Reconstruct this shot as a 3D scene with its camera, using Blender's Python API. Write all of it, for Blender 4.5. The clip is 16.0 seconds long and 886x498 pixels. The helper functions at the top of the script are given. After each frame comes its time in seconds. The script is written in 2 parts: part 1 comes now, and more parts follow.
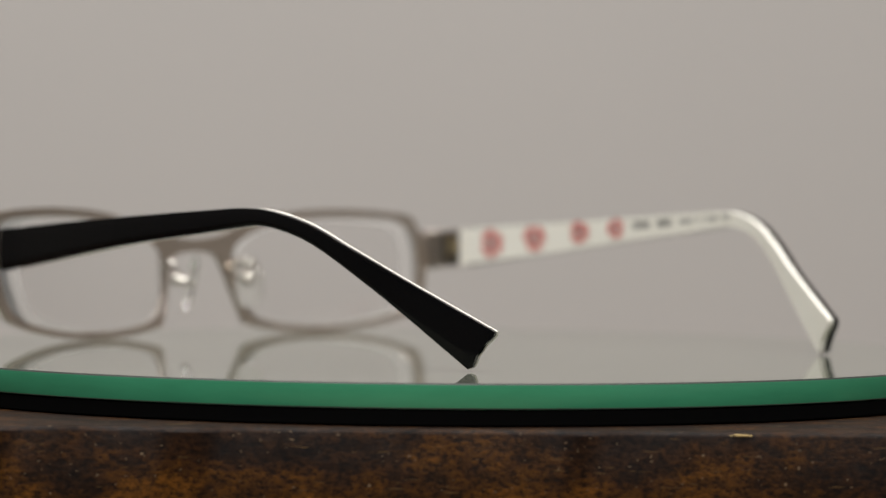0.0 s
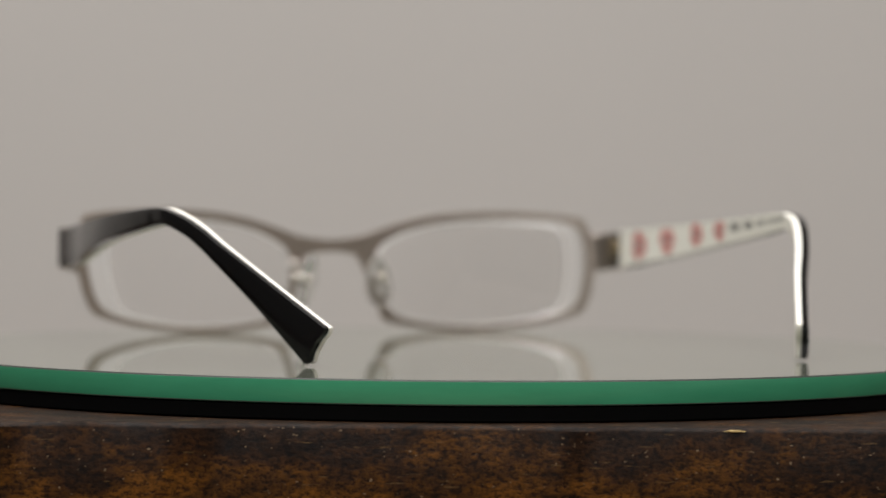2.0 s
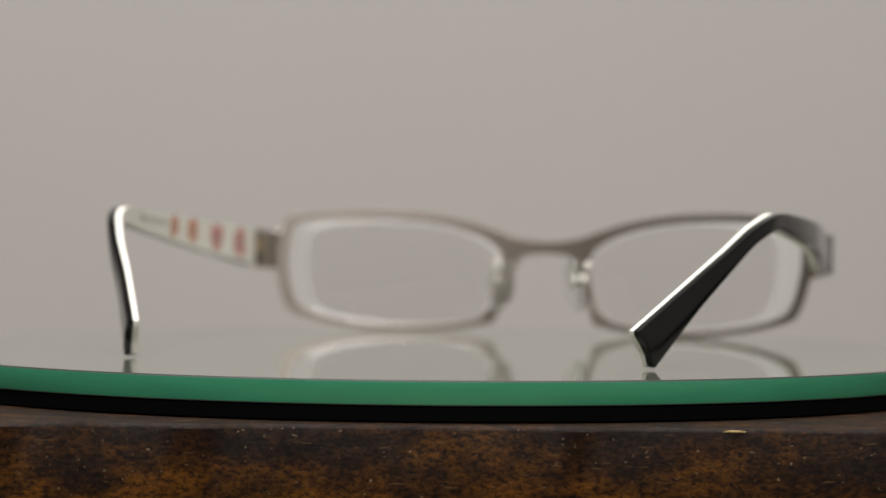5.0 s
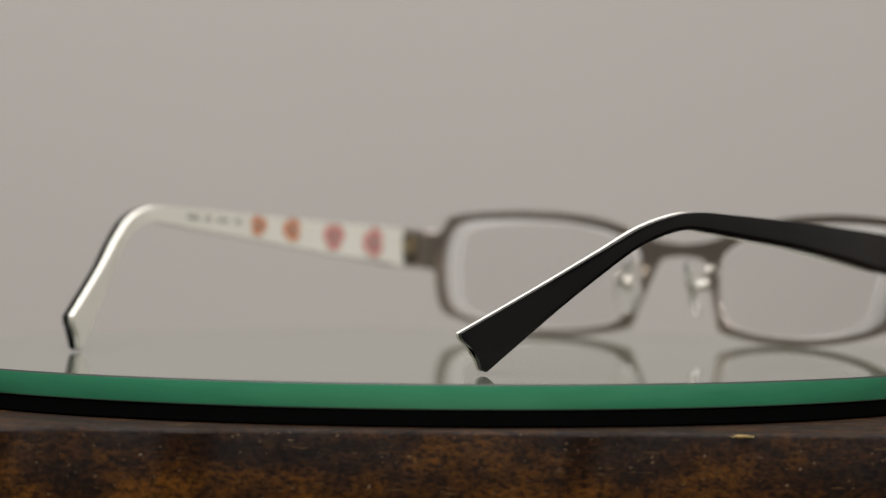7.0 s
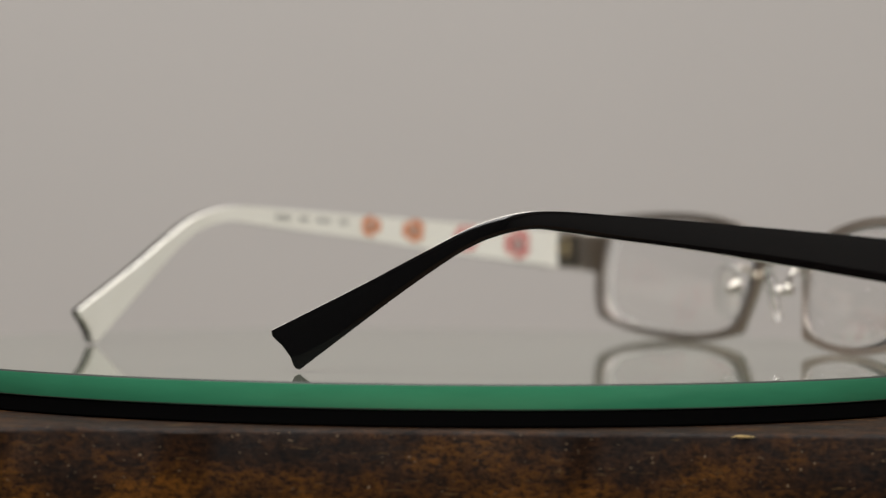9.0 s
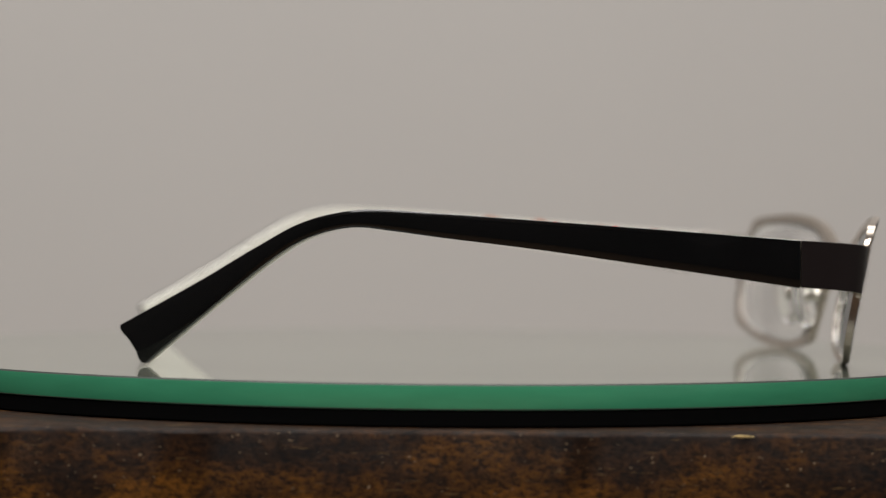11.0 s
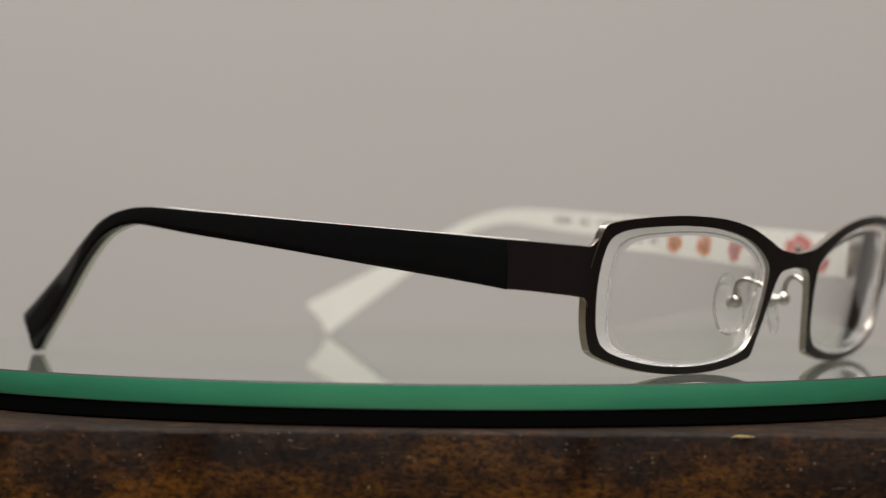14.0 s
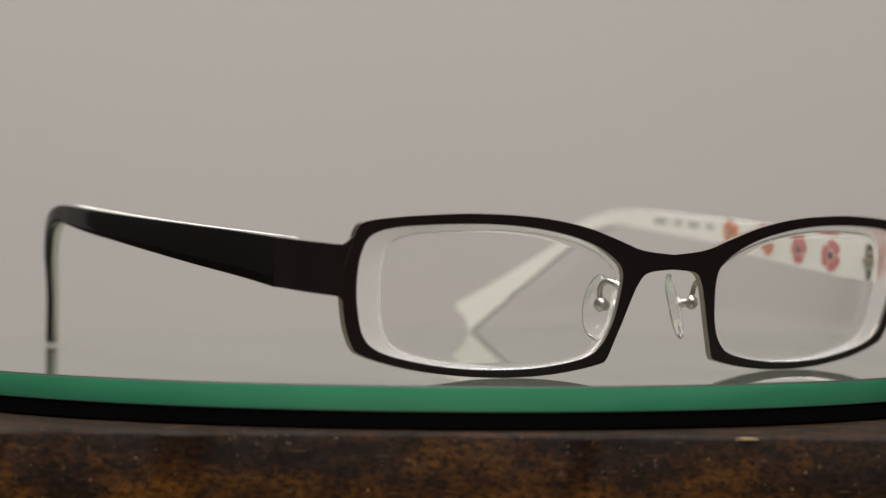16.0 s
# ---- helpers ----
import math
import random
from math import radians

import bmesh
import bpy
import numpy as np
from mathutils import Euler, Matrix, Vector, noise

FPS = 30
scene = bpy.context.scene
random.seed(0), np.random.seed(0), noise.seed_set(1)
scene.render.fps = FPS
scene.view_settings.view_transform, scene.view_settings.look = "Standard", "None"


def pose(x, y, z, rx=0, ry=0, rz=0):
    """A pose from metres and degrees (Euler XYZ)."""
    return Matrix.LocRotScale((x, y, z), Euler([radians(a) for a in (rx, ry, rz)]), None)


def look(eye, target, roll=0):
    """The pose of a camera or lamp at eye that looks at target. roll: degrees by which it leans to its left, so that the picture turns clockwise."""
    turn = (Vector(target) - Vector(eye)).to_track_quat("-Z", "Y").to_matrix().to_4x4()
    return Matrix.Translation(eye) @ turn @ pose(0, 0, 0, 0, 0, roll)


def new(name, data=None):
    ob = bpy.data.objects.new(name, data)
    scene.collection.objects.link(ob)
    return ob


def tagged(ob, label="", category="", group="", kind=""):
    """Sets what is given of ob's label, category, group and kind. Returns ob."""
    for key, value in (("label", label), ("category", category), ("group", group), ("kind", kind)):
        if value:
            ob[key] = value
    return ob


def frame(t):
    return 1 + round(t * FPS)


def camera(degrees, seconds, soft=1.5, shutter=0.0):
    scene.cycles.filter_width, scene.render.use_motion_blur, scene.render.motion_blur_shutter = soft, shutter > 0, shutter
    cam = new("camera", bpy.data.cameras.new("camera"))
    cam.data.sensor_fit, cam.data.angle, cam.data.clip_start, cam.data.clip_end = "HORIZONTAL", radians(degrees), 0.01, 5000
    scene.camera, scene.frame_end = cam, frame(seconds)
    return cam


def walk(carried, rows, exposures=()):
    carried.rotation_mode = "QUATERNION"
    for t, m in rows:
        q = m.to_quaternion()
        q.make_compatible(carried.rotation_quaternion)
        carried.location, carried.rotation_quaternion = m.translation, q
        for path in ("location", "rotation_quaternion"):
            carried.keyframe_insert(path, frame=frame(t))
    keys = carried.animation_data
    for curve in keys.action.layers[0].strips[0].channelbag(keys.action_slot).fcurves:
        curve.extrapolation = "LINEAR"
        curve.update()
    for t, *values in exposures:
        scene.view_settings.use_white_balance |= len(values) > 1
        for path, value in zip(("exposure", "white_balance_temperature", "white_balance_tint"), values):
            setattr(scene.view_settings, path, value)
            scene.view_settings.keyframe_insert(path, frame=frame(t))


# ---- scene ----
MM = 0.001

# ---- camera: on a tripod; the lens breathes a little as it refocuses, a few millimetres along its axis ----
cam = camera(16.844, 16.0, soft=1.35)
EYE = Vector((0.0, -0.62525, 0.03147))
YAW, PITCH, ROLL = radians(0.181), radians(-0.928), 0.557
AHEAD = Vector((math.sin(YAW), math.cos(YAW), math.tan(PITCH)))
BREATH = ((0.0, 0.0), (1.0, 0.0), (1.5, -7.0), (2.0, -12.0), (2.5, -8.5), (3.0, -1.0), (3.5, -12.5), (4.0, -12.6), (4.6, -11.5), (6.3, -4.0), (6.6, 0.5), (7.0, 2.2),
          (9.0, 3.0), (11.5, 2.4), (12.0, -7.0), (12.5, 2.4), (13.0, 2.6), (14.0, 3.0), (14.5, 9.5), (15.0, 9.6), (16.0, 9.6))
walk(cam, [(t, look(EYE + AHEAD * d * MM, EYE + AHEAD * 2, ROLL)) for t, d in BREATH])
cam.data.dof.use_dof = True
cam.data.dof.focus_distance = 0.540
cam.data.dof.aperture_fstop = 13.5

# ---- light: a room with one ceiling panel and an added fill, pale to the east, dark to the west and south ----
world = bpy.data.worlds.new("world")
scene.world = world
world.use_nodes = True
world.node_tree.nodes["Background"].inputs[0].default_value = (0.80, 0.83, 0.9, 1)
world.node_tree.nodes["Background"].inputs[1].default_value = 0.15
scene.view_settings.exposure = 0.1


def area(name, m, sx, sy, power, colour):
    d = bpy.data.lights.new(name, "AREA")
    d.shape, d.size, d.size_y, d.energy, d.color = "RECTANGLE", sx, sy, power, colour
    ob = new(name, d)
    ob.matrix_world = m
    return ob


area("ceiling_panel_light", look((-0.15, 0.05, 1.53), (-0.15, 0.05, 0)), 1.3, 1.0, 37.0, (1.0, 0.985, 0.972))
# fill lamp added behind the camera to brighten the plate's edge and wood front
area("south_fill_light", look((0.0, -1.55, 1.53), (0.0, -1.55, 0)), 1.2, 0.9, 37.5, (1.0, 0.985, 0.972))


# ---- materials ----
def material(name, colour=(0.5, 0.5, 0.5), rough=0.5, metal=0.0, **extra):
    m = bpy.data.materials.new(name)
    m.use_nodes = True
    b = m.node_tree.nodes["Principled BSDF"]
    b.inputs["Base Color"].default_value = (*colour, 1)
    b.inputs["Roughness"].default_value = rough
    b.inputs["Metallic"].default_value = metal
    for key, value in extra.items():
        b.inputs[key.replace("_", " ")].default_value = value
    return m


def noise_tex(m, scale, detail=4.0, rough=0.6, stretch=(1, 1, 1), kind="Object"):
    n, l = m.node_tree.nodes, m.node_tree.links
    tc, mp, tx = n.new("ShaderNodeTexCoord"), n.new("ShaderNodeMapping"), n.new("ShaderNodeTexNoise")
    mp.inputs["Scale"].default_value = stretch
    tx.inputs["Scale"].default_value, tx.inputs["Detail"].default_value = scale, detail
    tx.inputs["Roughness"].default_value = rough
    l.new(tc.outputs[kind], mp.inputs["Vector"])
    l.new(mp.outputs["Vector"], tx.inputs["Vector"])
    return tx.outputs["Fac"]


def ramp(m, fac, stops):
    r = m.node_tree.nodes.new("ShaderNodeValToRGB")
    e = r.color_ramp.elements
    while len(e) < len(stops):
        e.new(0.5)
    for k, (pos, c) in zip(e, stops):
        k.position, k.color = pos, (*c, 1)
    m.node_tree.links.new(fac, r.inputs["Fac"])
    return r.outputs["Color"]


def mix(m, fac, a, b, mode="MIX"):
    x = m.node_tree.nodes.new("ShaderNodeMix")
    x.data_type, x.blend_type = "RGBA", mode
    for value, slot in ((fac, x.inputs["Factor"]), (a, x.inputs["A"]), (b, x.inputs["B"])):
        if isinstance(value, (int, float)):
            slot.default_value = value
        elif isinstance(value, tuple):
            slot.default_value = (*value, 1)
        else:
            m.node_tree.links.new(value, slot)
    return x.outputs["Result"]


def plug(m, value, socket):
    m.node_tree.links.new(value, m.node_tree.nodes["Principled BSDF"].inputs[socket])


def bump(m, height, strength, distance):
    b = m.node_tree.nodes.new("ShaderNodeBump")
    b.inputs["Strength"].default_value, b.inputs["Distance"].default_value = strength, distance
    m.node_tree.links.new(height, b.inputs["Height"])
    plug(m, b.outputs["Normal"], "Normal")


def vary_rough(m, scale, low, high):
    plug(m, ramp(m, noise_tex(m, scale, 5), [(0.3, (low,) * 3), (0.7, (high,) * 3)]), "Roughness")


wall_paint = material("wall_paint", (0.5, 0.46, 0.42), 0.9)
plug(wall_paint, ramp(wall_paint, noise_tex(wall_paint, 1.3, 3), [(0.3, (0.480, 0.468, 0.450)), (0.7, (0.498, 0.485, 0.466))]), "Base Color")
bump(wall_paint, noise_tex(wall_paint, 260, 3), 0.15, 0.0006)
# tones of the unseen walls, set for what black and silver parts reflect
dark_surround = material("dark_surround_wall", (0.10, 0.096, 0.09), 0.85)
plug(dark_surround, ramp(dark_surround, noise_tex(dark_surround, 2.0, 3), [(0.3, (0.092, 0.089, 0.084)), (0.7, (0.108, 0.104, 0.098))]), "Base Color")
mid_surround = material("mid_surround_wall", (0.42, 0.41, 0.40), 0.85)
plug(mid_surround, ramp(mid_surround, noise_tex(mid_surround, 2.0, 3), [(0.3, (0.405, 0.394, 0.38)), (0.7, (0.435, 0.424, 0.41))]), "Base Color")
floor_wood = material("floor_boards", (0.25, 0.17, 0.1), 0.5)
plug(floor_wood, ramp(floor_wood, noise_tex(floor_wood, 6, 6, 0.6, (1, 12, 1)), [(0.3, (0.18, 0.11, 0.06)), (0.7, (0.32, 0.21, 0.13))]), "Base Color")
ceiling_paint = material("ceiling_paint", (0.8, 0.79, 0.77), 0.9)
bump(ceiling_paint, noise_tex(ceiling_paint, 200, 3), 0.1, 0.0005)

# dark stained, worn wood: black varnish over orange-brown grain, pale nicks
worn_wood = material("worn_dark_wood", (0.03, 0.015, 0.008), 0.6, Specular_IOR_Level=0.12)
_n1 = noise_tex(worn_wood, 85, 6, 0.7, (0.7, 1, 1.0))
_n2 = noise_tex(worn_wood, 1250, 5, 0.72, (0.6, 1, 1.0))
_n3 = noise_tex(worn_wood, 1500, 1, 0.5, (0.6, 1, 1.2))
_n4 = noise_tex(worn_wood, 300, 4, 0.6, (0.5, 1, 1.6))
# grain colour runs darker towards the board's top edge
_tc, _xyz, _by_height, _sum = (worn_wood.node_tree.nodes.new("ShaderNode" + k) for k in ("TexCoord", "SeparateXYZ", "MapRange", "Math"))
_by_height.inputs["From Min"].default_value, _by_height.inputs["From Max"].default_value = 0.7385, 0.7495
_by_height.inputs["To Min"].default_value, _by_height.inputs["To Max"].default_value = 0.12, -0.07
for _a, _b in ((_tc.outputs["Object"], _xyz.inputs[0]), (_xyz.outputs["Z"], _by_height.inputs["Value"]), (_n1, _sum.inputs[0]), (_by_height.outputs[0], _sum.inputs[1])):
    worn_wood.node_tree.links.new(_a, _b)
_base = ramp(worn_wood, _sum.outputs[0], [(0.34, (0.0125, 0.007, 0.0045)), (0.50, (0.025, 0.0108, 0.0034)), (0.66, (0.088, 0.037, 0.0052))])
_dark = ramp(worn_wood, _n2, [(0.40, (0.16, 0.15, 0.15)), (0.56, (1.1, 1.05, 1.0))])
_mid = ramp(worn_wood, _n4, [(0.36, (0.5, 0.48, 0.46)), (0.6, (1.35, 1.3, 1.2))])
_col = mix(worn_wood, 1.0, mix(worn_wood, 1.0, _base, _mid, "MULTIPLY"), _dark, "MULTIPLY")
_nick = ramp(worn_wood, _n3, [(0.735, (0, 0, 0)), (0.775, (1, 1, 1))])
_scratch = ramp(worn_wood, noise_tex(worn_wood, 420, 2, 0.5, (0.35, 1, 5.0)), [(0.70, (0, 0, 0)), (0.75, (1, 1, 1))])
_col = mix(worn_wood, _scratch, _col, (0.085, 0.048, 0.018))
plug(worn_wood, mix(worn_wood, _nick, _col, (0.16, 0.11, 0.065)), "Base Color")
bump(worn_wood, _n2, 0.45, 0.0003)
vary_rough(worn_wood, 120, 0.5, 0.75)
chipped = material("bare_wood", (0.30, 0.21, 0.075), 0.8)
bump(chipped, noise_tex(chipped, 1500, 3), 0.4, 0.0003)

disc_top = material("plate_top", (0.42, 0.40, 0.37), 0.012, IOR=1.5)
plug(disc_top, ramp(disc_top, noise_tex(disc_top, 40, 4), [(0.3, (0.115, 0.122, 0.097)), (0.7, (0.135, 0.142, 0.115))]), "Base Color")
disc_edge = material("green_glass_edge", (0.05, 0.36, 0.18), 0.22)
plug(disc_edge, ramp(disc_edge, noise_tex(disc_edge, 60, 5, 0.6, (1, 1, 6)), [(0.3, (0.052, 0.31, 0.162)), (0.7, (0.063, 0.36, 0.19))]), "Base Color")
edge_line = material("ground_glass_arris", (0.10, 0.125, 0.105), 0.4)
dark_line = material("dark_glass_arris", (0.035, 0.045, 0.038), 0.5, Specular_IOR_Level=0.2)
black_base = material("black_turntable", (0.002, 0.002, 0.002), 0.8, Specular_IOR_Level=0.05)
bump(black_base, noise_tex(black_base, 900, 2), 0.1, 0.0002)

black_gloss = material("black_acetate", (0.003, 0.003, 0.0033), 0.09, Specular_IOR_Level=0.34)
vary_rough(black_gloss, 350, 0.06, 0.12)
white_acetate = material("ivory_acetate", (0.80, 0.78, 0.70), 0.48, Specular_IOR_Level=0.25)
plug(white_acetate, ramp(white_acetate, noise_tex(white_acetate, 90, 3), [(0.3, (0.87, 0.84, 0.755)), (0.7, (0.90, 0.875, 0.80))]), "Base Color")
black_metal = material("black_lacquered_metal", (0.0125, 0.009, 0.009), 0.42, 0.0, Specular_IOR_Level=0.13)
vary_rough(black_metal, 500, 0.32, 0.44)
bump(black_metal, noise_tex(black_metal, 3000, 2), 0.05, 0.0001)
silver = material("brushed_silver", (0.60, 0.55, 0.48), 0.29, 1.0)
plug(silver, ramp(silver, noise_tex(silver, 300, 4, 0.6, (1, 1, 8)), [(0.3, (0.43, 0.375, 0.32)), (0.7, (0.53, 0.468, 0.405))]), "Base Color")
bump(silver, noise_tex(silver, 1500, 3, 0.6, (1, 1, 10)), 0.06, 0.0001)
bright_silver = material("polished_silver", (0.58, 0.55, 0.50), 0.28, 1.0)
gunmetal = material("gunmetal", (0.16, 0.145, 0.125), 0.35, 1.0)
brass = material("hinge_brass", (0.62, 0.50, 0.30), 0.3, 1.0)
petal_pink = material("petal_pink", (0.68, 0.20, 0.185), 0.35)
plug(petal_pink, ramp(petal_pink, noise_tex(petal_pink, 700, 4), [(0.3, (0.58, 0.20, 0.18)), (0.7, (0.70, 0.28, 0.255))]), "Base Color")
petal_orange = material("petal_orange", (0.70, 0.27, 0.13), 0.35)
plug(petal_orange, ramp(petal_orange, noise_tex(petal_orange, 700, 4), [(0.3, (0.64, 0.23, 0.11)), (0.7, (0.74, 0.31, 0.16))]), "Base Color")
print_black = material("print_black", (0.05, 0.045, 0.04), 0.4)
print_grey = material("print_grey", (0.20, 0.19, 0.175), 0.45)
lens_glass = material("lens_glass", (1, 1, 1), 0.0, IOR=1.5, Transmission_Weight=1.0)
lens_edge = material("ground_lens_edge", (0.90, 0.90, 0.88), 0.22, IOR=1.5, Transmission_Weight=0.78)
lens_satin = material("satin_lens_flank", (0.96, 0.96, 0.95), 0.3, IOR=1.2, Transmission_Weight=0.9)
silicone = material("clear_silicone", (0.97, 0.97, 0.95), 0.06, IOR=1.42, Transmission_Weight=0.93)


# ---- helpers ----
def part(name, bm, mats, parent=None, label="", smooth=True, bevel=0.0):
    me = bpy.data.meshes.new(name)
    bmesh.ops.recalc_face_normals(bm, faces=bm.faces)
    for f in bm.faces:
        f.smooth = smooth
    bm.to_mesh(me)
    bm.free()
    for m in mats if isinstance(mats, (list, tuple)) else [mats]:
        me.materials.append(m)
    ob = new(name, me)
    ob.parent = parent
    if smooth:
        me.set_sharp_from_angle(angle=radians(38))
    if bevel:
        b = ob.modifiers.new("bevel", "BEVEL")
        b.width, b.segments, b.limit_method, b.angle_limit = bevel, 3, "ANGLE", radians(50)
        b.harden_normals = False
    if label:
        tagged(ob, label)
    return ob


def box(bm, lo, hi, mat=0):
    vs = [bm.verts.new((x, y, z)) for x in (lo[0], hi[0]) for y in (lo[1], hi[1]) for z in (lo[2], hi[2])]
    for q in ((0, 1, 3, 2), (4, 6, 7, 5), (0, 4, 5, 1), (2, 3, 7, 6), (0, 2, 6, 4), (1, 5, 7, 3)):
        bm.faces.new([vs[i] for i in q]).material_index = mat


def spline(points, n, closed=False):
    """Catmull-Rom through control points, n steps from point to point."""
    p = [Vector(q) for q in points]
    k = len(p)
    out = []
    for i in range(k if closed else k - 1):
        a, b, c, d = ((p[(i + j) % k] for j in (-1, 0, 1, 2)) if closed
                      else (p[min(max(i + j, 0), k - 1)] for j in (-1, 0, 1, 2)))
        for s in range(n):
            t = s / n
            out.append(0.5 * (2 * b + (c - a) * t + (2 * a - 5 * b + 4 * c - d) * t * t + (3 * b - a - 3 * c + d) * t ** 3))
    if not closed:
        out.append(p[-1])
    return out


def grid_skin(bm, rings, close_u=False, close_v=True, mat=0):
    """Faces between rings of equal length."""
    vs = [[bm.verts.new(q) for q in r] for r in rings]
    nu, nv = len(vs), len(vs[0])
    for i in range(nu if close_u else nu - 1):
        for j in range(nv if close_v else nv - 1):
            a, b = vs[i], vs[(i + 1) % nu]
            k = (j + 1) % nv
            bm.faces.new((a[j], a[k], b[k], b[j])).material_index = mat
    return vs


def lathe(bm, profile, n, mats=None):
    """Turns (radius, z) pairs about z."""
    rings = []
    for k in range(n):
        a = 2 * math.pi * k / n
        rings.append([bm.verts.new((r * math.cos(a), r * math.sin(a), z)) for r, z in profile])
    for k in range(n):
        a, b = rings[k], rings[(k + 1) % n]
        for j in range(len(profile) - 1):
            bm.faces.new((a[j], b[j], b[j + 1], a[j + 1])).material_index = mats[j] if mats else 0
    return rings


def ball(bm, centre, r, seg=20, rows=12, scale=(1, 1, 1), mat=0):
    m = Matrix.Translation(centre) @ Matrix.Diagonal((*scale, 1))
    made = bmesh.ops.create_uvsphere(bm, u_segments=seg, v_segments=rows, radius=r, matrix=m)
    for v in made["verts"]:
        for f in v.link_faces:
            f.material_index = mat


def tube(bm, points, r, seg=10, mat=0):
    rings = []
    for i, p in enumerate(points):
        d = (Vector(points[min(i + 1, len(points) - 1)]) - Vector(points[max(i - 1, 0)])).normalized()
        u = d.cross(Vector((0.3, 0.2, 0.93))).normalized()
        v = d.cross(u)
        rings.append([Vector(p) + r * (math.cos(a) * u + math.sin(a) * v) for a in (2 * math.pi * k / seg for k in range(seg))])
    vs = grid_skin(bm, rings, mat=mat)
    bm.faces.new(vs[0]).material_index = mat
    bm.faces.new(vs[-1][::-1]).material_index = mat


# ---- the room ----
def room():
    x0, x1, y0, y1, z0, z1, w = -1.8, 1.8, -3.6, 1.3, -0.758, 1.60, 0.1
    def slab(name, lo, hi, m, label):
        bm = bmesh.new()
        box(bm, lo, hi)
        tagged(part(name, bm, m, None, "", False), label, kind="structure")
    slab("floor", (x0, y0, z0 - w), (x1, y1, z0), floor_wood, "brown wooden floor below the table")
    slab("ceiling", (x0, y0, z1), (x1, y1, z1 + w), ceiling_paint, "plain white painted ceiling of the room")
    slab("wall_north", (x0 - w, y1, z0 - w), (x1 + w, y1 + w, z1 + w), wall_paint, "plain warm grey wall behind the table")
    # these three stay out of view and only shape the reflections
    slab("wall_south", (x0 - w, y0 - w, z0 - w), (x1 + w, y0, z1 + w), dark_surround, "unseen dark grey wall, added to keep reflections dark")
    slab("wall_east", (x1, y0, z0 - w), (x1 + w, y1, z1 + w), mid_surround, "unseen mid grey wall, added to brighten reflections")
    slab("wall_west", (x0 - w, y0, z0 - w), (x0, y1, z1 + w), dark_surround, "unseen dark grey wall, added to keep reflections dark")


TOP = -0.0076     # table top below the plate's top


def table():
    e = tagged(new("side_table"), "worn dark-stained wooden table with a nicked front edge", "table")
    e.location = (0, 0, -0.758)
    lift = 0.758
    bm = bmesh.new()
    # top board with a slightly uneven worn front edge
    n = 120
    fr = []
    for i in range(n + 1):
        x = -0.26 + 0.52 * i / n
        w = 0.00025 * noise.noise((x * 60, 3.1, 0)) + 0.00018 * noise.noise((x * 240, 7, 0))
        fr.append((x, w))
    zt, zb, yf, yb = TOP + lift, TOP - 0.028 + lift, -0.1151, 0.114
    rings = []
    for x, w in fr:
        rings.append([(x, yb, zb), (x, yf, zb), (x, yf - 0.0001, (zt + zb) / 2), (x, yf + w, zt - 0.0009), (x, yf + 0.0005 + w, zt - 0.00025 + 0.3 * w),
                      (x, yf + 0.0013, zt), (x, yb, zt)])
    vs = grid_skin(bm, rings)
    bm.faces.new(vs[0])
    bm.faces.new(vs[-1][::-1])
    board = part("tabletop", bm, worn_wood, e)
    bm = bmesh.new()
    made = bmesh.ops.create_icosphere(bm, subdivisions=3, radius=1.0)
    for v in made["verts"]:
        k = 1 + 0.5 * noise.noise(v.co * 2.3)
        v.co = Vector((v.co.x * 0.0019 * k, v.co.y * 0.0006, v.co.z * 0.00022 * k)) + Vector((0.0528, yf + 0.0003, zt - 0.0006))
    part("edge_chip", bm, chipped, board, "pale bare wood where the edge is chipped")
    for sx in (-1, 1):
        for sy in (-1, 1):
            bm = bmesh.new()
            cx, cy = sx * 0.225, sy * 0.09
            rings = [[(cx + a * r, cy + b * r, z) for a, b in ((-1, -1), (1, -1), (1, 1), (-1, 1))]
                     for z, r in ((0, 0.013), (0.3, 0.016), (zb, 0.021))]
            vs = grid_skin(bm, rings)
            bm.faces.new(vs[0])
            bm.faces.new(vs[-1])
            part("leg", bm, worn_wood, e, "", False, 0.002)


RADIUS = 0.11047


def turntable():
    e = tagged(new("turntable"), "round display turntable with a green-edged mirror glass plate", "turntable")
    e.location = (0, 0, TOP)
    bm = bmesh.new()
    b = -TOP - 0.00457
    rings = lathe(bm, [(0.0001, 0.00005), (RADIUS - 0.0006, 0.00005), (RADIUS - 0.0003, 0.0004), (RADIUS - 0.0003, b - 0.0003), (RADIUS - 0.0009, b - 0.00004), (0.0001, b - 0.00004)], 256)
    part("base_disc", bm, black_base, e, "matt black turntable base")
    bm = bmesh.new()
    t = -TOP
    lathe(bm, [(0.00005, b), (RADIUS - 0.0004, b), (RADIUS - 0.0001, b + 0.00012), (RADIUS, b + 0.0003), (RADIUS, t - 0.0003), (RADIUS - 0.0003, t), (0.00005, t)], 384,
          [2, 2, 1, 2, 3, 0])
    part("glass_plate", bm, [disc_top, edge_line, disc_edge, dark_line], e, "thick green-edged glass plate with a mirror-like top")
    return e


# ---- the spectacles: x to the wearer's right, y ahead, millimetres from the middle of the bridge line ----
MID = 5.6


def face_y(x, z):
    """Front curve and tilt of the rims."""
    return 86.0 + 0.2 * (z - 22.1) - 0.0022 * x * x


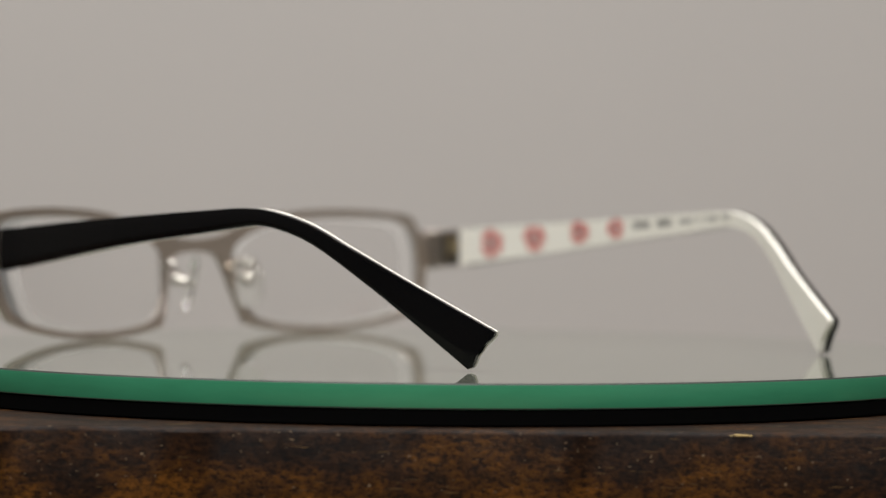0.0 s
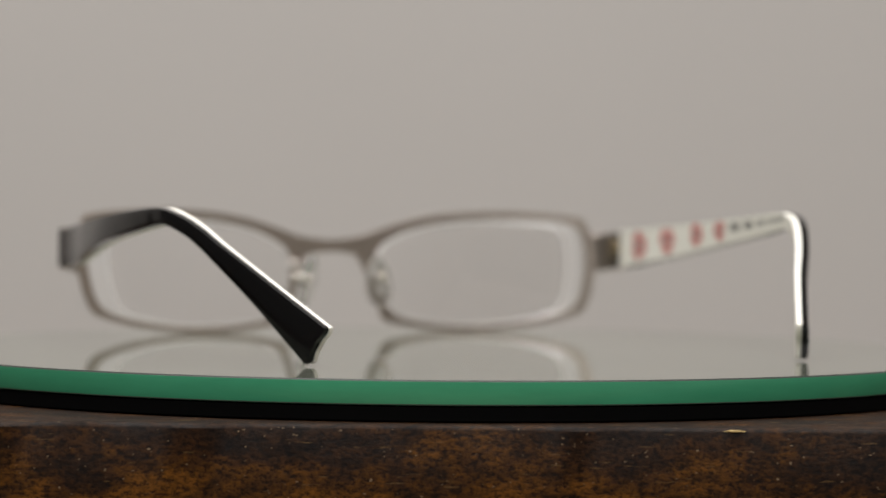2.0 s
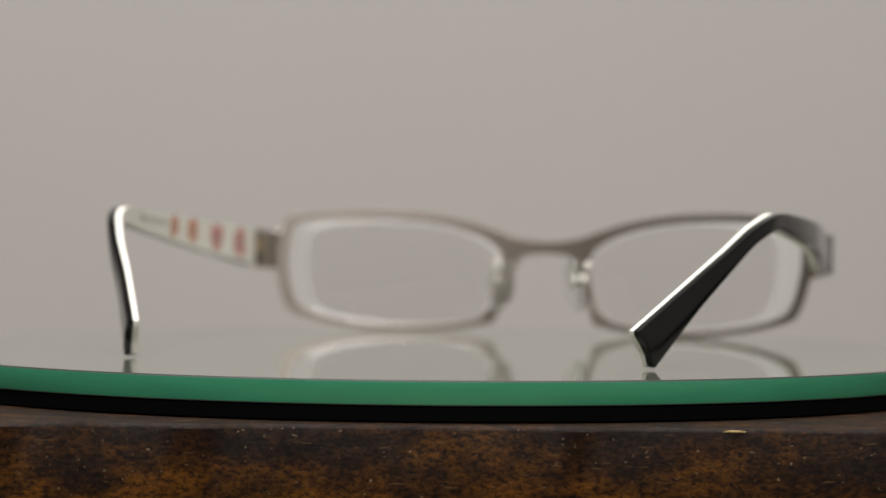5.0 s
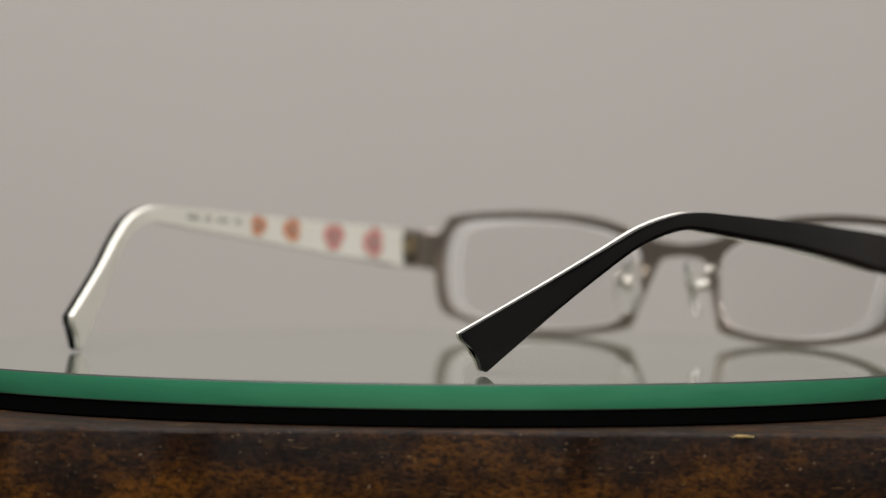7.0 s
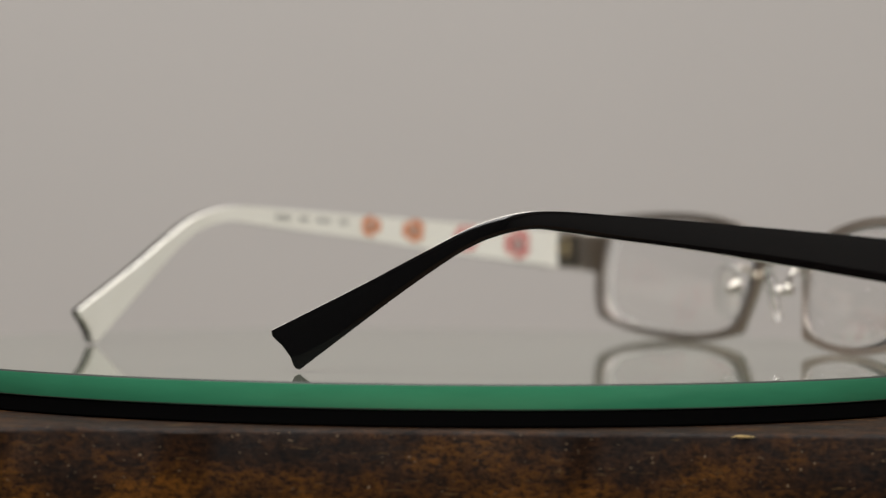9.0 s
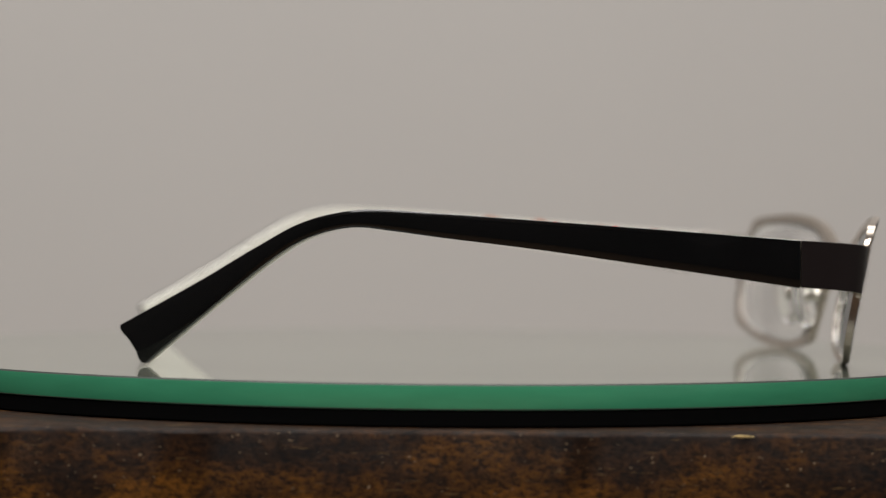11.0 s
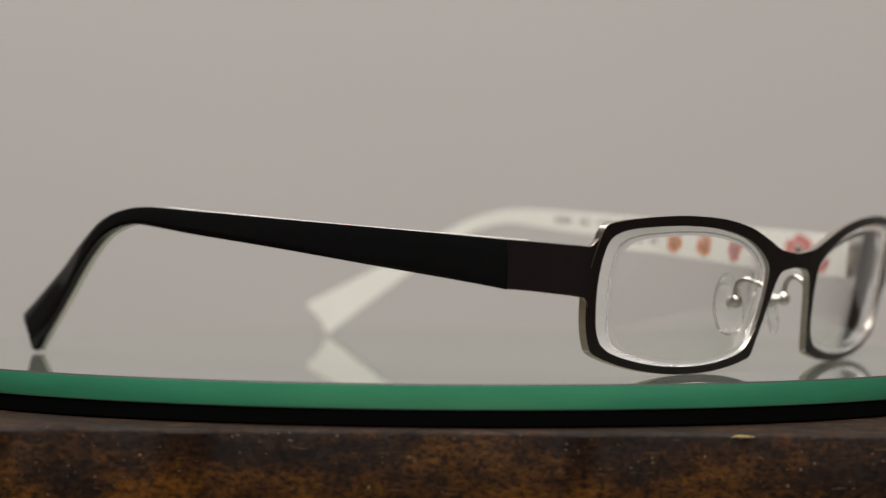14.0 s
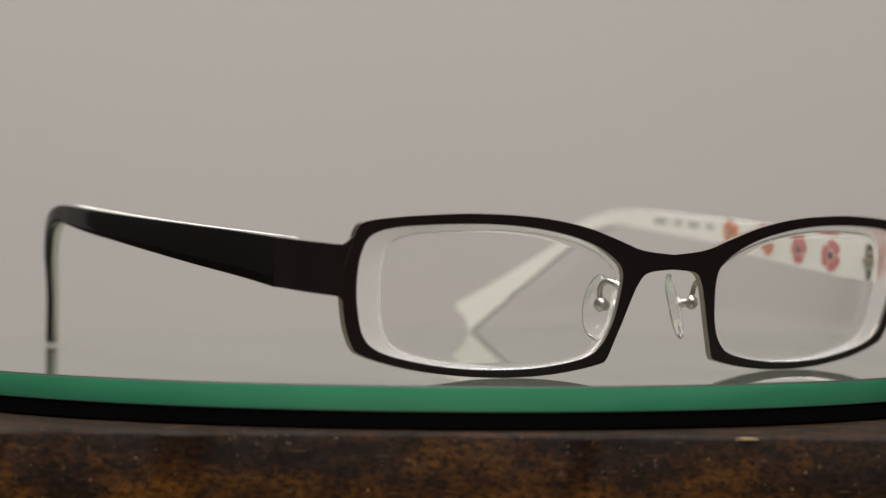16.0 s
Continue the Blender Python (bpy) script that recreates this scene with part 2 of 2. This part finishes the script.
OUTER = [(0, 21.9), (7.2, 22.7), (13, 24.6), (20.5, 26.9), (30, 28.5), (41, 29.1), (50, 28.9), (58, 28.3), (62.0, 27.6), (63.2, 26.4),
         (63.7, 24.4), (64.5, 21), (64.7, 17), (64.2, 13), (63.2, 9), (61.7, 5.8), (60.3, 4.5), (56, 3.0), (50, 1.6), (42, 0.5), (35, 0.1), (27, 0.2),
         (20, 0.9), (13.8, 2.1), (12.2, 3.0), (11.2, 5.6), (9.8, 9.6), (8.5, 13.6), (7.3, 16.6), (5.4, 18.6), (0, 19.2)]
INNER = [(11.0, 18.2), (12.6, 20.7), (17.2, 23.4), (23.5, 25.4), (32, 26.8), (41, 27.3), (50, 27.1), (57, 26.5), (60.7, 25.1), (62.0, 22.3), (62.3, 18),
         (61.7, 13), (60.2, 8.0), (57.5, 5.3), (52, 3.5), (43.2, 2.0), (34, 1.5), (25, 1.9), (17.2, 3.3), (14.0, 5.3), (12.1, 8.7), (11.1, 13.6)]
DEPTH = 1.4


def P(x, y, z):
    return Vector(((x + MID) * MM, y * MM, z * MM))


def resample(loop, n, closed):
    """n points evenly along a line."""
    pts = loop + [loop[0]] if closed else loop
    d = [0.0]
    for a, b in zip(pts, pts[1:]):
        d.append(d[-1] + (b - a).length)
    out = []
    for k in range(n):
        s = d[-1] * k / (n if closed else n - 1)
        i = max(j for j in range(len(d)) if d[j] <= s + 1e-12)
        i = min(i, len(pts) - 2)
        f = (s - d[i]) / max(d[i + 1] - d[i], 1e-9)
        out.append(pts[i].lerp(pts[i + 1], f))
    return out


def front_frame(e):
    """Both rims and the bridge, cut from one sheet: black lacquer in front, bare silver behind."""
    bm = bmesh.new()
    half = spline([(x, z, 0) for x, z in OUTER], 5)
    inner = spline([(x, z, 0) for x, z in INNER], 6, True)
    for s in (1, -1):
        def place(q, back):
            x, z = q[0], q[1]
            return P(s * x, face_y(x, z) - back, z)
        loops = []
        for back in (0.0, DEPTH):
            vo = [bm.verts.new(place(q, back)) for q in half]
            vi = [bm.verts.new(place(q, back)) for q in inner]
            edges = [bm.edges.new((a, b)) for a, b in zip(vo, vo[1:])]
            edges.append(bm.edges.new((vo[-1], vo[0])))
            edges += [bm.edges.new((a, b)) for a, b in zip(vi, vi[1:] + vi[:1])]
            made = bmesh.ops.triangle_fill(bm, use_beauty=True, use_dissolve=False, edges=edges)
            for f in made["geom"]:
                if isinstance(f, bmesh.types.BMFace):
                    f.material_index = 0 if back == 0 else 1
            loops.append((vo, vi))
        (fo, fi), (bo, bi) = loops
        for k in range(len(fo) - 1):
            bm.faces.new((fo[k], fo[k + 1], bo[k + 1], bo[k])).material_index = 1
        for k in range(len(fi)):
            j = (k + 1) % len(fi)
            bm.faces.new((fi[k], fi[j], bi[j], bi[k])).material_index = 1
    bmesh.ops.remove_doubles(bm, verts=bm.verts, dist=1e-6)
    return part("front_frame", bm, [black_metal, silver], e, "thin metal rims, black lacquer in front, silver behind", True, 0.00022)


def lens(frame_ob, s):
    """A thin meniscus lens, thicker towards the temple."""
    ring = resample([Vector(q) for q in spline([(x, z, 0) for x, z in INNER], 6, True)], 160, True)
    c = Vector((35.5, 15.2, 0))
    bm = bmesh.new()
    def front(x, z):
        return face_y(x, z) - 0.55 + 0.9 - 0.0016 * ((x - 35.5) ** 2 + (z - 15.2) ** 2) * 0.9
    def thick(x, z):
        return 1.3 + 0.0016 * ((x - 29) ** 2 + (z - 15.2) ** 2)
    def back(q, k):
        """Rear outline, drawn in most on the temple side."""
        d = c.lerp(q, k)
        return Vector((11.3 + (d.x - 11.0) * 0.898, 14.2 + (d.y - 14.5) * 0.955, 0))
    steps = (0.0001, 0.08, 0.16, 0.24, 0.32, 0.4, 0.48, 0.56, 0.64, 0.72, 0.8, 0.87, 0.94, 1.0)
    fr, bk = [], []
    for k in steps:
        fr.append([])
        bk.append([])
        for q in ring:
            d = c.lerp(q, k * 1.004)
            fr[-1].append(P(s * d.x, front(d.x, d.y), d.y))
            d = back(q, k * 0.975)
            bk[-1].append(P(s * d.x, front(d.x, d.y) - thick(d.x, d.y), d.y))
    vf = grid_skin(bm, fr)
    vb = grid_skin(bm, bk)
    wall, arris = [], []
    for q in ring:
        d = c.lerp(q, 1.003)
        wall.append(bm.verts.new(P(s * d.x, front(d.x, d.y) - 0.9, d.y)))
        d = back(q, 1.0)
        arris.append(bm.verts.new(P(s * d.x, front(d.x, d.y) - thick(d.x, d.y) + 0.15, d.y)))
    n = len(ring)
    for j in range(n):
        k = (j + 1) % n
        bm.faces.new((vf[-1][j], vf[-1][k], wall[k], wall[j])).material_index = 0
        bm.faces.new((wall[j], wall[k], arris[k], arris[j])).material_index = 2
        bm.faces.new((arris[j], arris[k], vb[-1][k], vb[-1][j])).material_index = 1
    bm.faces.new(vf[0])
    bm.faces.new(vb[0])
    ob = part("lens", bm, [lens_glass, lens_edge, lens_satin], frame_ob, "clear lens with a polished bevelled edge")
    ob.visible_shadow = False
    return ob


TOPLINE = [(65.2, 24.65), (40, 26.2), (15, 27.85), (-3, 29.0), (-15, 29.65), (-21.75, 29.05), (-28.8, 26.75), (-36.4, 22.3), (-45.9, 16.45), (-61.8, 7.3)]
LOWLINE = [(65.2, 15.9), (40, 19.05), (15, 22.5), (-3, 24.6), (-12, 25.75), (-19.05, 26.35), (-25.2, 25.0), (-31.0, 22.0), (-39.5, 15.3), (-57.2, 0.12)]
PLAN = [(66, 67.15), (54, 67.4), (36, 69.3), (17, 70.4), (0, 69.85), (-14, 68.35), (-24, 66.9), (-34, 63.0), (-45, 57.2), (-64, 47.8)]


def inner_x(y):
    """Inner face of a temple in plan."""
    for (ya, xa), (yb, xb) in zip(PLAN, PLAN[1:]):
        if y >= yb or (yb, xb) == PLAN[-1]:
            t = (ya - y) / (ya - yb)
            i = PLAN.index((ya, xa))
            m0 = (PLAN[i + 1][1] - PLAN[max(i - 1, 0)][1]) / (PLAN[max(i - 1, 0)][0] - PLAN[i + 1][0]) * (ya - yb)
            j = min(i + 2, len(PLAN) - 1)
            m1 = (PLAN[j][1] - PLAN[i][1]) / (PLAN[i][0] - PLAN[j][0]) * (ya - yb)
            return (2 * t ** 3 - 3 * t * t + 1) * xa + (t ** 3 - 2 * t * t + t) * m0 + (3 * t * t - 2 * t ** 3) * xb + (t ** 3 - t * t) * m1
    return PLAN[-1][1]


def taper(y):
    """The temple thins towards its tip."""
    return 1.0 - 0.27 * min(1.0, max(0.0, (-12 - y) / 34))


def side_rows(start=65.2):
    """Rows of (y, z) from the top line to the low line, with the tip's hollow end."""
    a = spline([(min(y, start), z, 0) for y, z in TOPLINE], 8)
    b = spline([(min(y, start), z, 0) for y, z in LOWLINE], 8)
    # one more row close to the end, so that its corners can be rounded
    a.insert(-1, a[-2].lerp(a[-1], 0.74))
    b.insert(-1, b[-2].lerp(b[-1], 0.74))
    rows = []
    n = len(a)
    for i, (p, q) in enumerate(zip(a, b)):
        cut = 0.09 if i == n - 1 else 0.0
        row = [p.lerp(q, cut + (1 - 2 * cut) * v / 8) for v in range(9)]
        if i == n - 1:
            back = Vector((0.78, 0.62, 0))
            for v, r in enumerate(row):
                t = v / 8
                r += back * (0.78 * math.sin(math.pi * t) ** 2 * (0.55 + 0.75 * t))
        rows.append(row)
    return rows


def seam(y):
    """Where ivory meets black, from the inner face; it thins out under the lug."""
    return 1.42 if y < 60.5 else 0.8


def temple_layer(outside, s, start=65.2):
    """The black outer or the ivory inner layer of a temple."""
    rows = side_rows(start)
    bm = bmesh.new()
    faces = []
    for side in (0, 1):
        grid = []
        for i, row in enumerate(rows):
            line = []
            for j, r in enumerate(row):
                cut = seam(r.x)
                depth = (cut + 0.02, 3.5 - 0.3 * abs(2 * j / (len(row) - 1) - 1) ** 4)[side] if outside else (0.0, cut)[side]
                # thickness is laid off square to the plan line
                slope = (inner_x(r.x + 0.5) - inner_x(r.x - 0.5)) if r.x < 64 else 0.0
                k = depth * taper(r.x) / math.hypot(1.0, slope)
                line.append(bm.verts.new(P(s * (inner_x(r.x) + k), r.x - k * slope, r.y)))
            grid.append(line)
        faces.append(grid)
    a, b = faces
    n, k = len(rows), len(rows[0])
    for g in (a, b):
        for i in range(n - 1):
            for j in range(k - 1):
                bm.faces.new((g[i][j], g[i + 1][j], g[i + 1][j + 1], g[i][j + 1]))
    for i in range(n - 1):
        bm.faces.new((a[i][0], b[i][0], b[i + 1][0], a[i + 1][0]))
        bm.faces.new((a[i][-1], a[i + 1][-1], b[i + 1][-1], b[i][-1]))
    for j in range(k - 1):
        bm.faces.new((a[0][j], a[0][j + 1], b[0][j + 1], b[0][j]))
        bm.faces.new((a[-1][j], b[-1][j], b[-1][j + 1], a[-1][j + 1]))
    return bm


def on_inner(s, y, z, lift):
    return P(s * (inner_x(y) - lift), y, z)


def patch(bm, s, outline, lift, mat):
    """A thin printed shape on the inner face."""
    vs = [bm.verts.new(on_inner(s, y, z, lift)) for y, z in outline]
    bm.faces.new(vs).material_index = mat


def flower(temple, s, y, z, size, turn, wide, ink):
    """Poppy print: three broad petals round a dark oval centre with a pale rim."""
    bm = bmesh.new()
    for k in range(3):
        a = turn + 2 * math.pi * k / 3
        ca, sa = math.cos(a), math.sin(a)
        out = []
        for n in range(36):
            b = 2 * math.pi * n / 36
            u = size * (0.53 + 0.47 * math.cos(b))
            v = size * 0.67 * math.sin(b) * (1 + 0.22 * math.cos(b)) * (1 + 0.05 * math.sin(5 * b + k))
            out.append((y + (u * ca - v * sa) * wide, z + u * sa + v * ca))
        patch(bm, s, out, 0.05 + 0.012 * k, 0)
    oy, oz = y, z
    for scale, lift, mat in ((0.38, 0.1, 1), (0.28, 0.13, 2)):
        patch(bm, s, [(oy + size * scale * 0.8 * math.cos(2 * math.pi * k / 28), oz + size * scale * 1.1 * math.sin(2 * math.pi * k / 28)) for k in range(28)], lift, mat)
    part("flower_print", bm, [ink, white_acetate, print_black], temple, "pink poppy print with a black centre" if ink is petal_pink else "orange poppy print with a black centre", False)


def endpiece(e, s):
    """The lug that wraps from the rim to the temple."""
    path = spline([(62.9, 76.02, 0), (64.6, 75.58, 0), (66.5, 74.75, 0), (68.3, 73.15, 0), (69.45, 70.6, 0), (69.95, 67.2, 0), (70.15, 62.9, 0)], 6)
    bm = bmesh.new()
    n = len(path)
    rings = []
    for i, p in enumerate(path):
        t = i / (n - 1)
        d = (path[min(i + 1, n - 1)] - path[max(i - 1, 0)]).normalized()
        nrm = Vector((-d.y, d.x, 0))
        if nrm.x < 0 and nrm.y < 0:
            nrm = -nrm
        zt = 23.35 + 1.4 * t + 42.0 * max(0, 0.24 - t) ** 1.8
        zb = 14.3 + 1.75 * t - 42.0 * max(0, 0.24 - t) ** 1.8
        o, q = p + nrm * 0.62, p - nrm * 0.62
        lean = 0.2 * max(0.0, 1 - 1.6 * t)
        rings.append([P(s * o.x, o.y + lean * (zt - 19.2), zt), P(s * o.x, o.y + lean * (zb - 19.2), zb),
                      P(s * q.x, q.y + lean * (zb - 19.2), zb), P(s * q.x, q.y + lean * (zt - 19.2), zt)])
    vs = [[bm.verts.new(q) for q in r] for r in rings]
    for a, b in zip(vs, vs[1:]):
        for j in range(4):
            k = (j + 1) % 4
            bm.faces.new((a[j], a[k], b[k], b[j])).material_index = 0 if j == 0 else 1
    bm.faces.new(vs[0]).material_index = 1
    bm.faces.new(vs[-1]).material_index = 1
    lug = part("endpiece", bm, [black_metal, silver], e, "wrap-round lug, black outside and silver inside", True, 0.0002)
    # hinge block and knuckles inside the lug
    bm = bmesh.new()
    z0, z1 = 16.3, 23.5
    ring = [P(s * x, y, 0) for x, y in ((69.35, 65.3), (67.0, 65.3), (66.9, 69.2), (67.2, 71.0), (68.4, 71.4))]
    lo = [bm.verts.new(q + Vector((0, 0, z0 * MM))) for q in ring]
    hi = [bm.verts.new(q + Vector((0, 0, z1 * MM))) for q in ring]
    bm.faces.new(lo)
    bm.faces.new(hi[::-1])
    for j in range(5):
        k = (j + 1) % 5
        bm.faces.new((lo[j], lo[k], hi[k], hi[j]))
    part("hinge_plate", bm, gunmetal, lug, "dark metal hinge plate", True, 0.0002)
    for k in range(3):
        bm = bmesh.new()
        zc = 19.0 + 1.45 * k
        m = Matrix.Translation(P(s * 66.6, 67.4, zc))
        bmesh.ops.create_cone(bm, cap_ends=True, segments=16, radius1=0.00085, radius2=0.00085, depth=0.0011, matrix=m)
        part("knuckle", bm, brass, lug, "small brass hinge knuckle", True, 0.00012)
    bm = bmesh.new()
    m = Matrix.Translation(P(s * 66.8, 66.0, 20.4))
    box(bm, (-0.0003, -0.0012, -0.0004), (0.0003, 0.0012, 0.0004))
    bm.transform(m)
    part("hinge_tongue", bm, brass, lug, "", True, 0.0001)
    return lug


def temple(e, s):
    outer = part("temple", temple_layer(True, s, 62.8), black_gloss, e, "glossy black acetate temple, ivory inside", True, 0.0005)
    part("inner_layer", temple_layer(False, s), white_acetate, outer, "ivory white inner layer with poppy prints", True, 0.0005)
    for y, z, size, turn, wide in ((54.4, 21.4, 3.45, 1.05, 1.0), (41.6, 22.8, 3.1, 0.52, 1.05), (28.2, 24.4, 2.7, 0.96, 1.05), (17.4, 25.4, 2.35, 0.1, 1.1)):
        flower(outer, s, y, z, size, turn, wide, petal_orange if s < 0 and y < 35 else petal_pink)
    # illegible small print behind the flowers, as bars
    words = (((11.9, 5, 1.04, 0.85), (4.2, 4, 1.1, 0.85), (-2.8, 4, 1.1, 0.55), (-8.7, 2, 0.6, 0.5), (-11.4, 4, 0.95, 0.5), (-16.4, 3, 0.9, 0.5)) if s > 0
             else ((11.5, 3, 0.8, 0.5), (6.9, 5, 0.7, 0.5), (1.2, 3, 0.8, 0.5), (-3.4, 4, 1.0, 0.55)))
    for first, count, w, h in words:
        for k in range(count):
            y = first - k * w
            zc = 26.2 + (11.9 - y) * (0.074 if s > 0 else 0.062)
            bm = bmesh.new()
            patch(bm, s, [(y, zc - h), (y, zc + h), (y - w * 0.68, zc + h), (y - w * 0.68, zc - h)], 0.05, 0)
            part("print_bar", bm, print_black if h > 0.8 else print_grey, outer, "small dark printed bar", False)


def nose_pad(e, s):
    bm = bmesh.new()
    n = 28
    across = Vector((-s * 0.68, 0.73, 0)).normalized()
    up = Vector((-s * 0.23, -0.06, 1)).normalized()
    facing = across.cross(up) if s < 0 else up.cross(across)
    up = across.cross(facing) * (1 if across.cross(facing).z > 0 else -1)
    turn = Matrix.Translation(P(s * 8.7, 75.1, 12.1)) @ Matrix((across, facing, up)).transposed().to_4x4()
    rings = []
    for depth, k in ((-1.0, 0.0001), (-1.0, 0.7), (-0.75, 0.93), (-0.2, 1.0), (0.3, 0.97), (0.75, 0.85), (1.0, 0.6), (1.1, 0.0001)):
        rings.append([turn @ Vector((3.3 * k * math.cos(a) * (1 + 0.16 * math.sin(-a)) * MM, depth * MM, 6.3 * k * math.sin(a) * MM))
                      for a in (2 * math.pi * j / n for j in range(n))])
    vs = grid_skin(bm, rings)
    bm.faces.new(vs[0])
    bm.faces.new(vs[-1][::-1])
    pad = part("nose_pad", bm, silicone, e, "clear oval silicone nose pad")
    bm = bmesh.new()
    ball(bm, P(s * 10.7, 77.7, 12.9), 1.35 * MM, 24, 14, (0.85, 1.0, 1.0))
    tube(bm, [P(s * 10.2, 77.1, 12.9), P(s * 9.1, 75.7, 12.5)], 0.8 * MM, 12)
    ball(bm, P(s * 9.2, 75.7, 12.5), 0.8 * MM, 16, 10, (0.7, 0.9, 1.5))
    part("pad_screw", bm, bright_silver, pad, "polished silver screw box")
    bm = bmesh.new()
    pts = spline([P(s * 10.1, 83.1, 14.8), P(s * 10.6, 81.5, 16.6), P(s * 11.0, 79.7, 17.2), P(s * 11.1, 78.1, 16.0), P(s * 10.7, 77.6, 13.6)], 6)
    tube(bm, pts, 0.5 * MM, 10)
    part("pad_arm", bm, bright_silver, pad, "thin curved silver wire arm")


def eyeglasses():
    e = tagged(new("eyeglasses"), "black and silver eyeglasses with poppy-printed ivory inner temples", "eyeglasses")
    f = front_frame(e)
    for s in (1, -1):
        lens(f, s)
        endpiece(e, s)
        temple(e, s)
        nose_pad(e, s)
    return e


room()
table()
plate = turntable()
glasses = eyeglasses()


# ---- what moves: the plate turns clockwise, two turns a minute, and carries the glasses ----
def motions():
    def turn(t):
        return 44.51 - 11.893 * t
    times = [0.5 * k for k in range(33)]
    walk(plate, [(t, pose(0, 0, TOP, 0, 0, turn(t))) for t in times])
    walk(glasses, [(t, pose(0, 0, 0, 0, 0, turn(t))) for t in times])


motions()
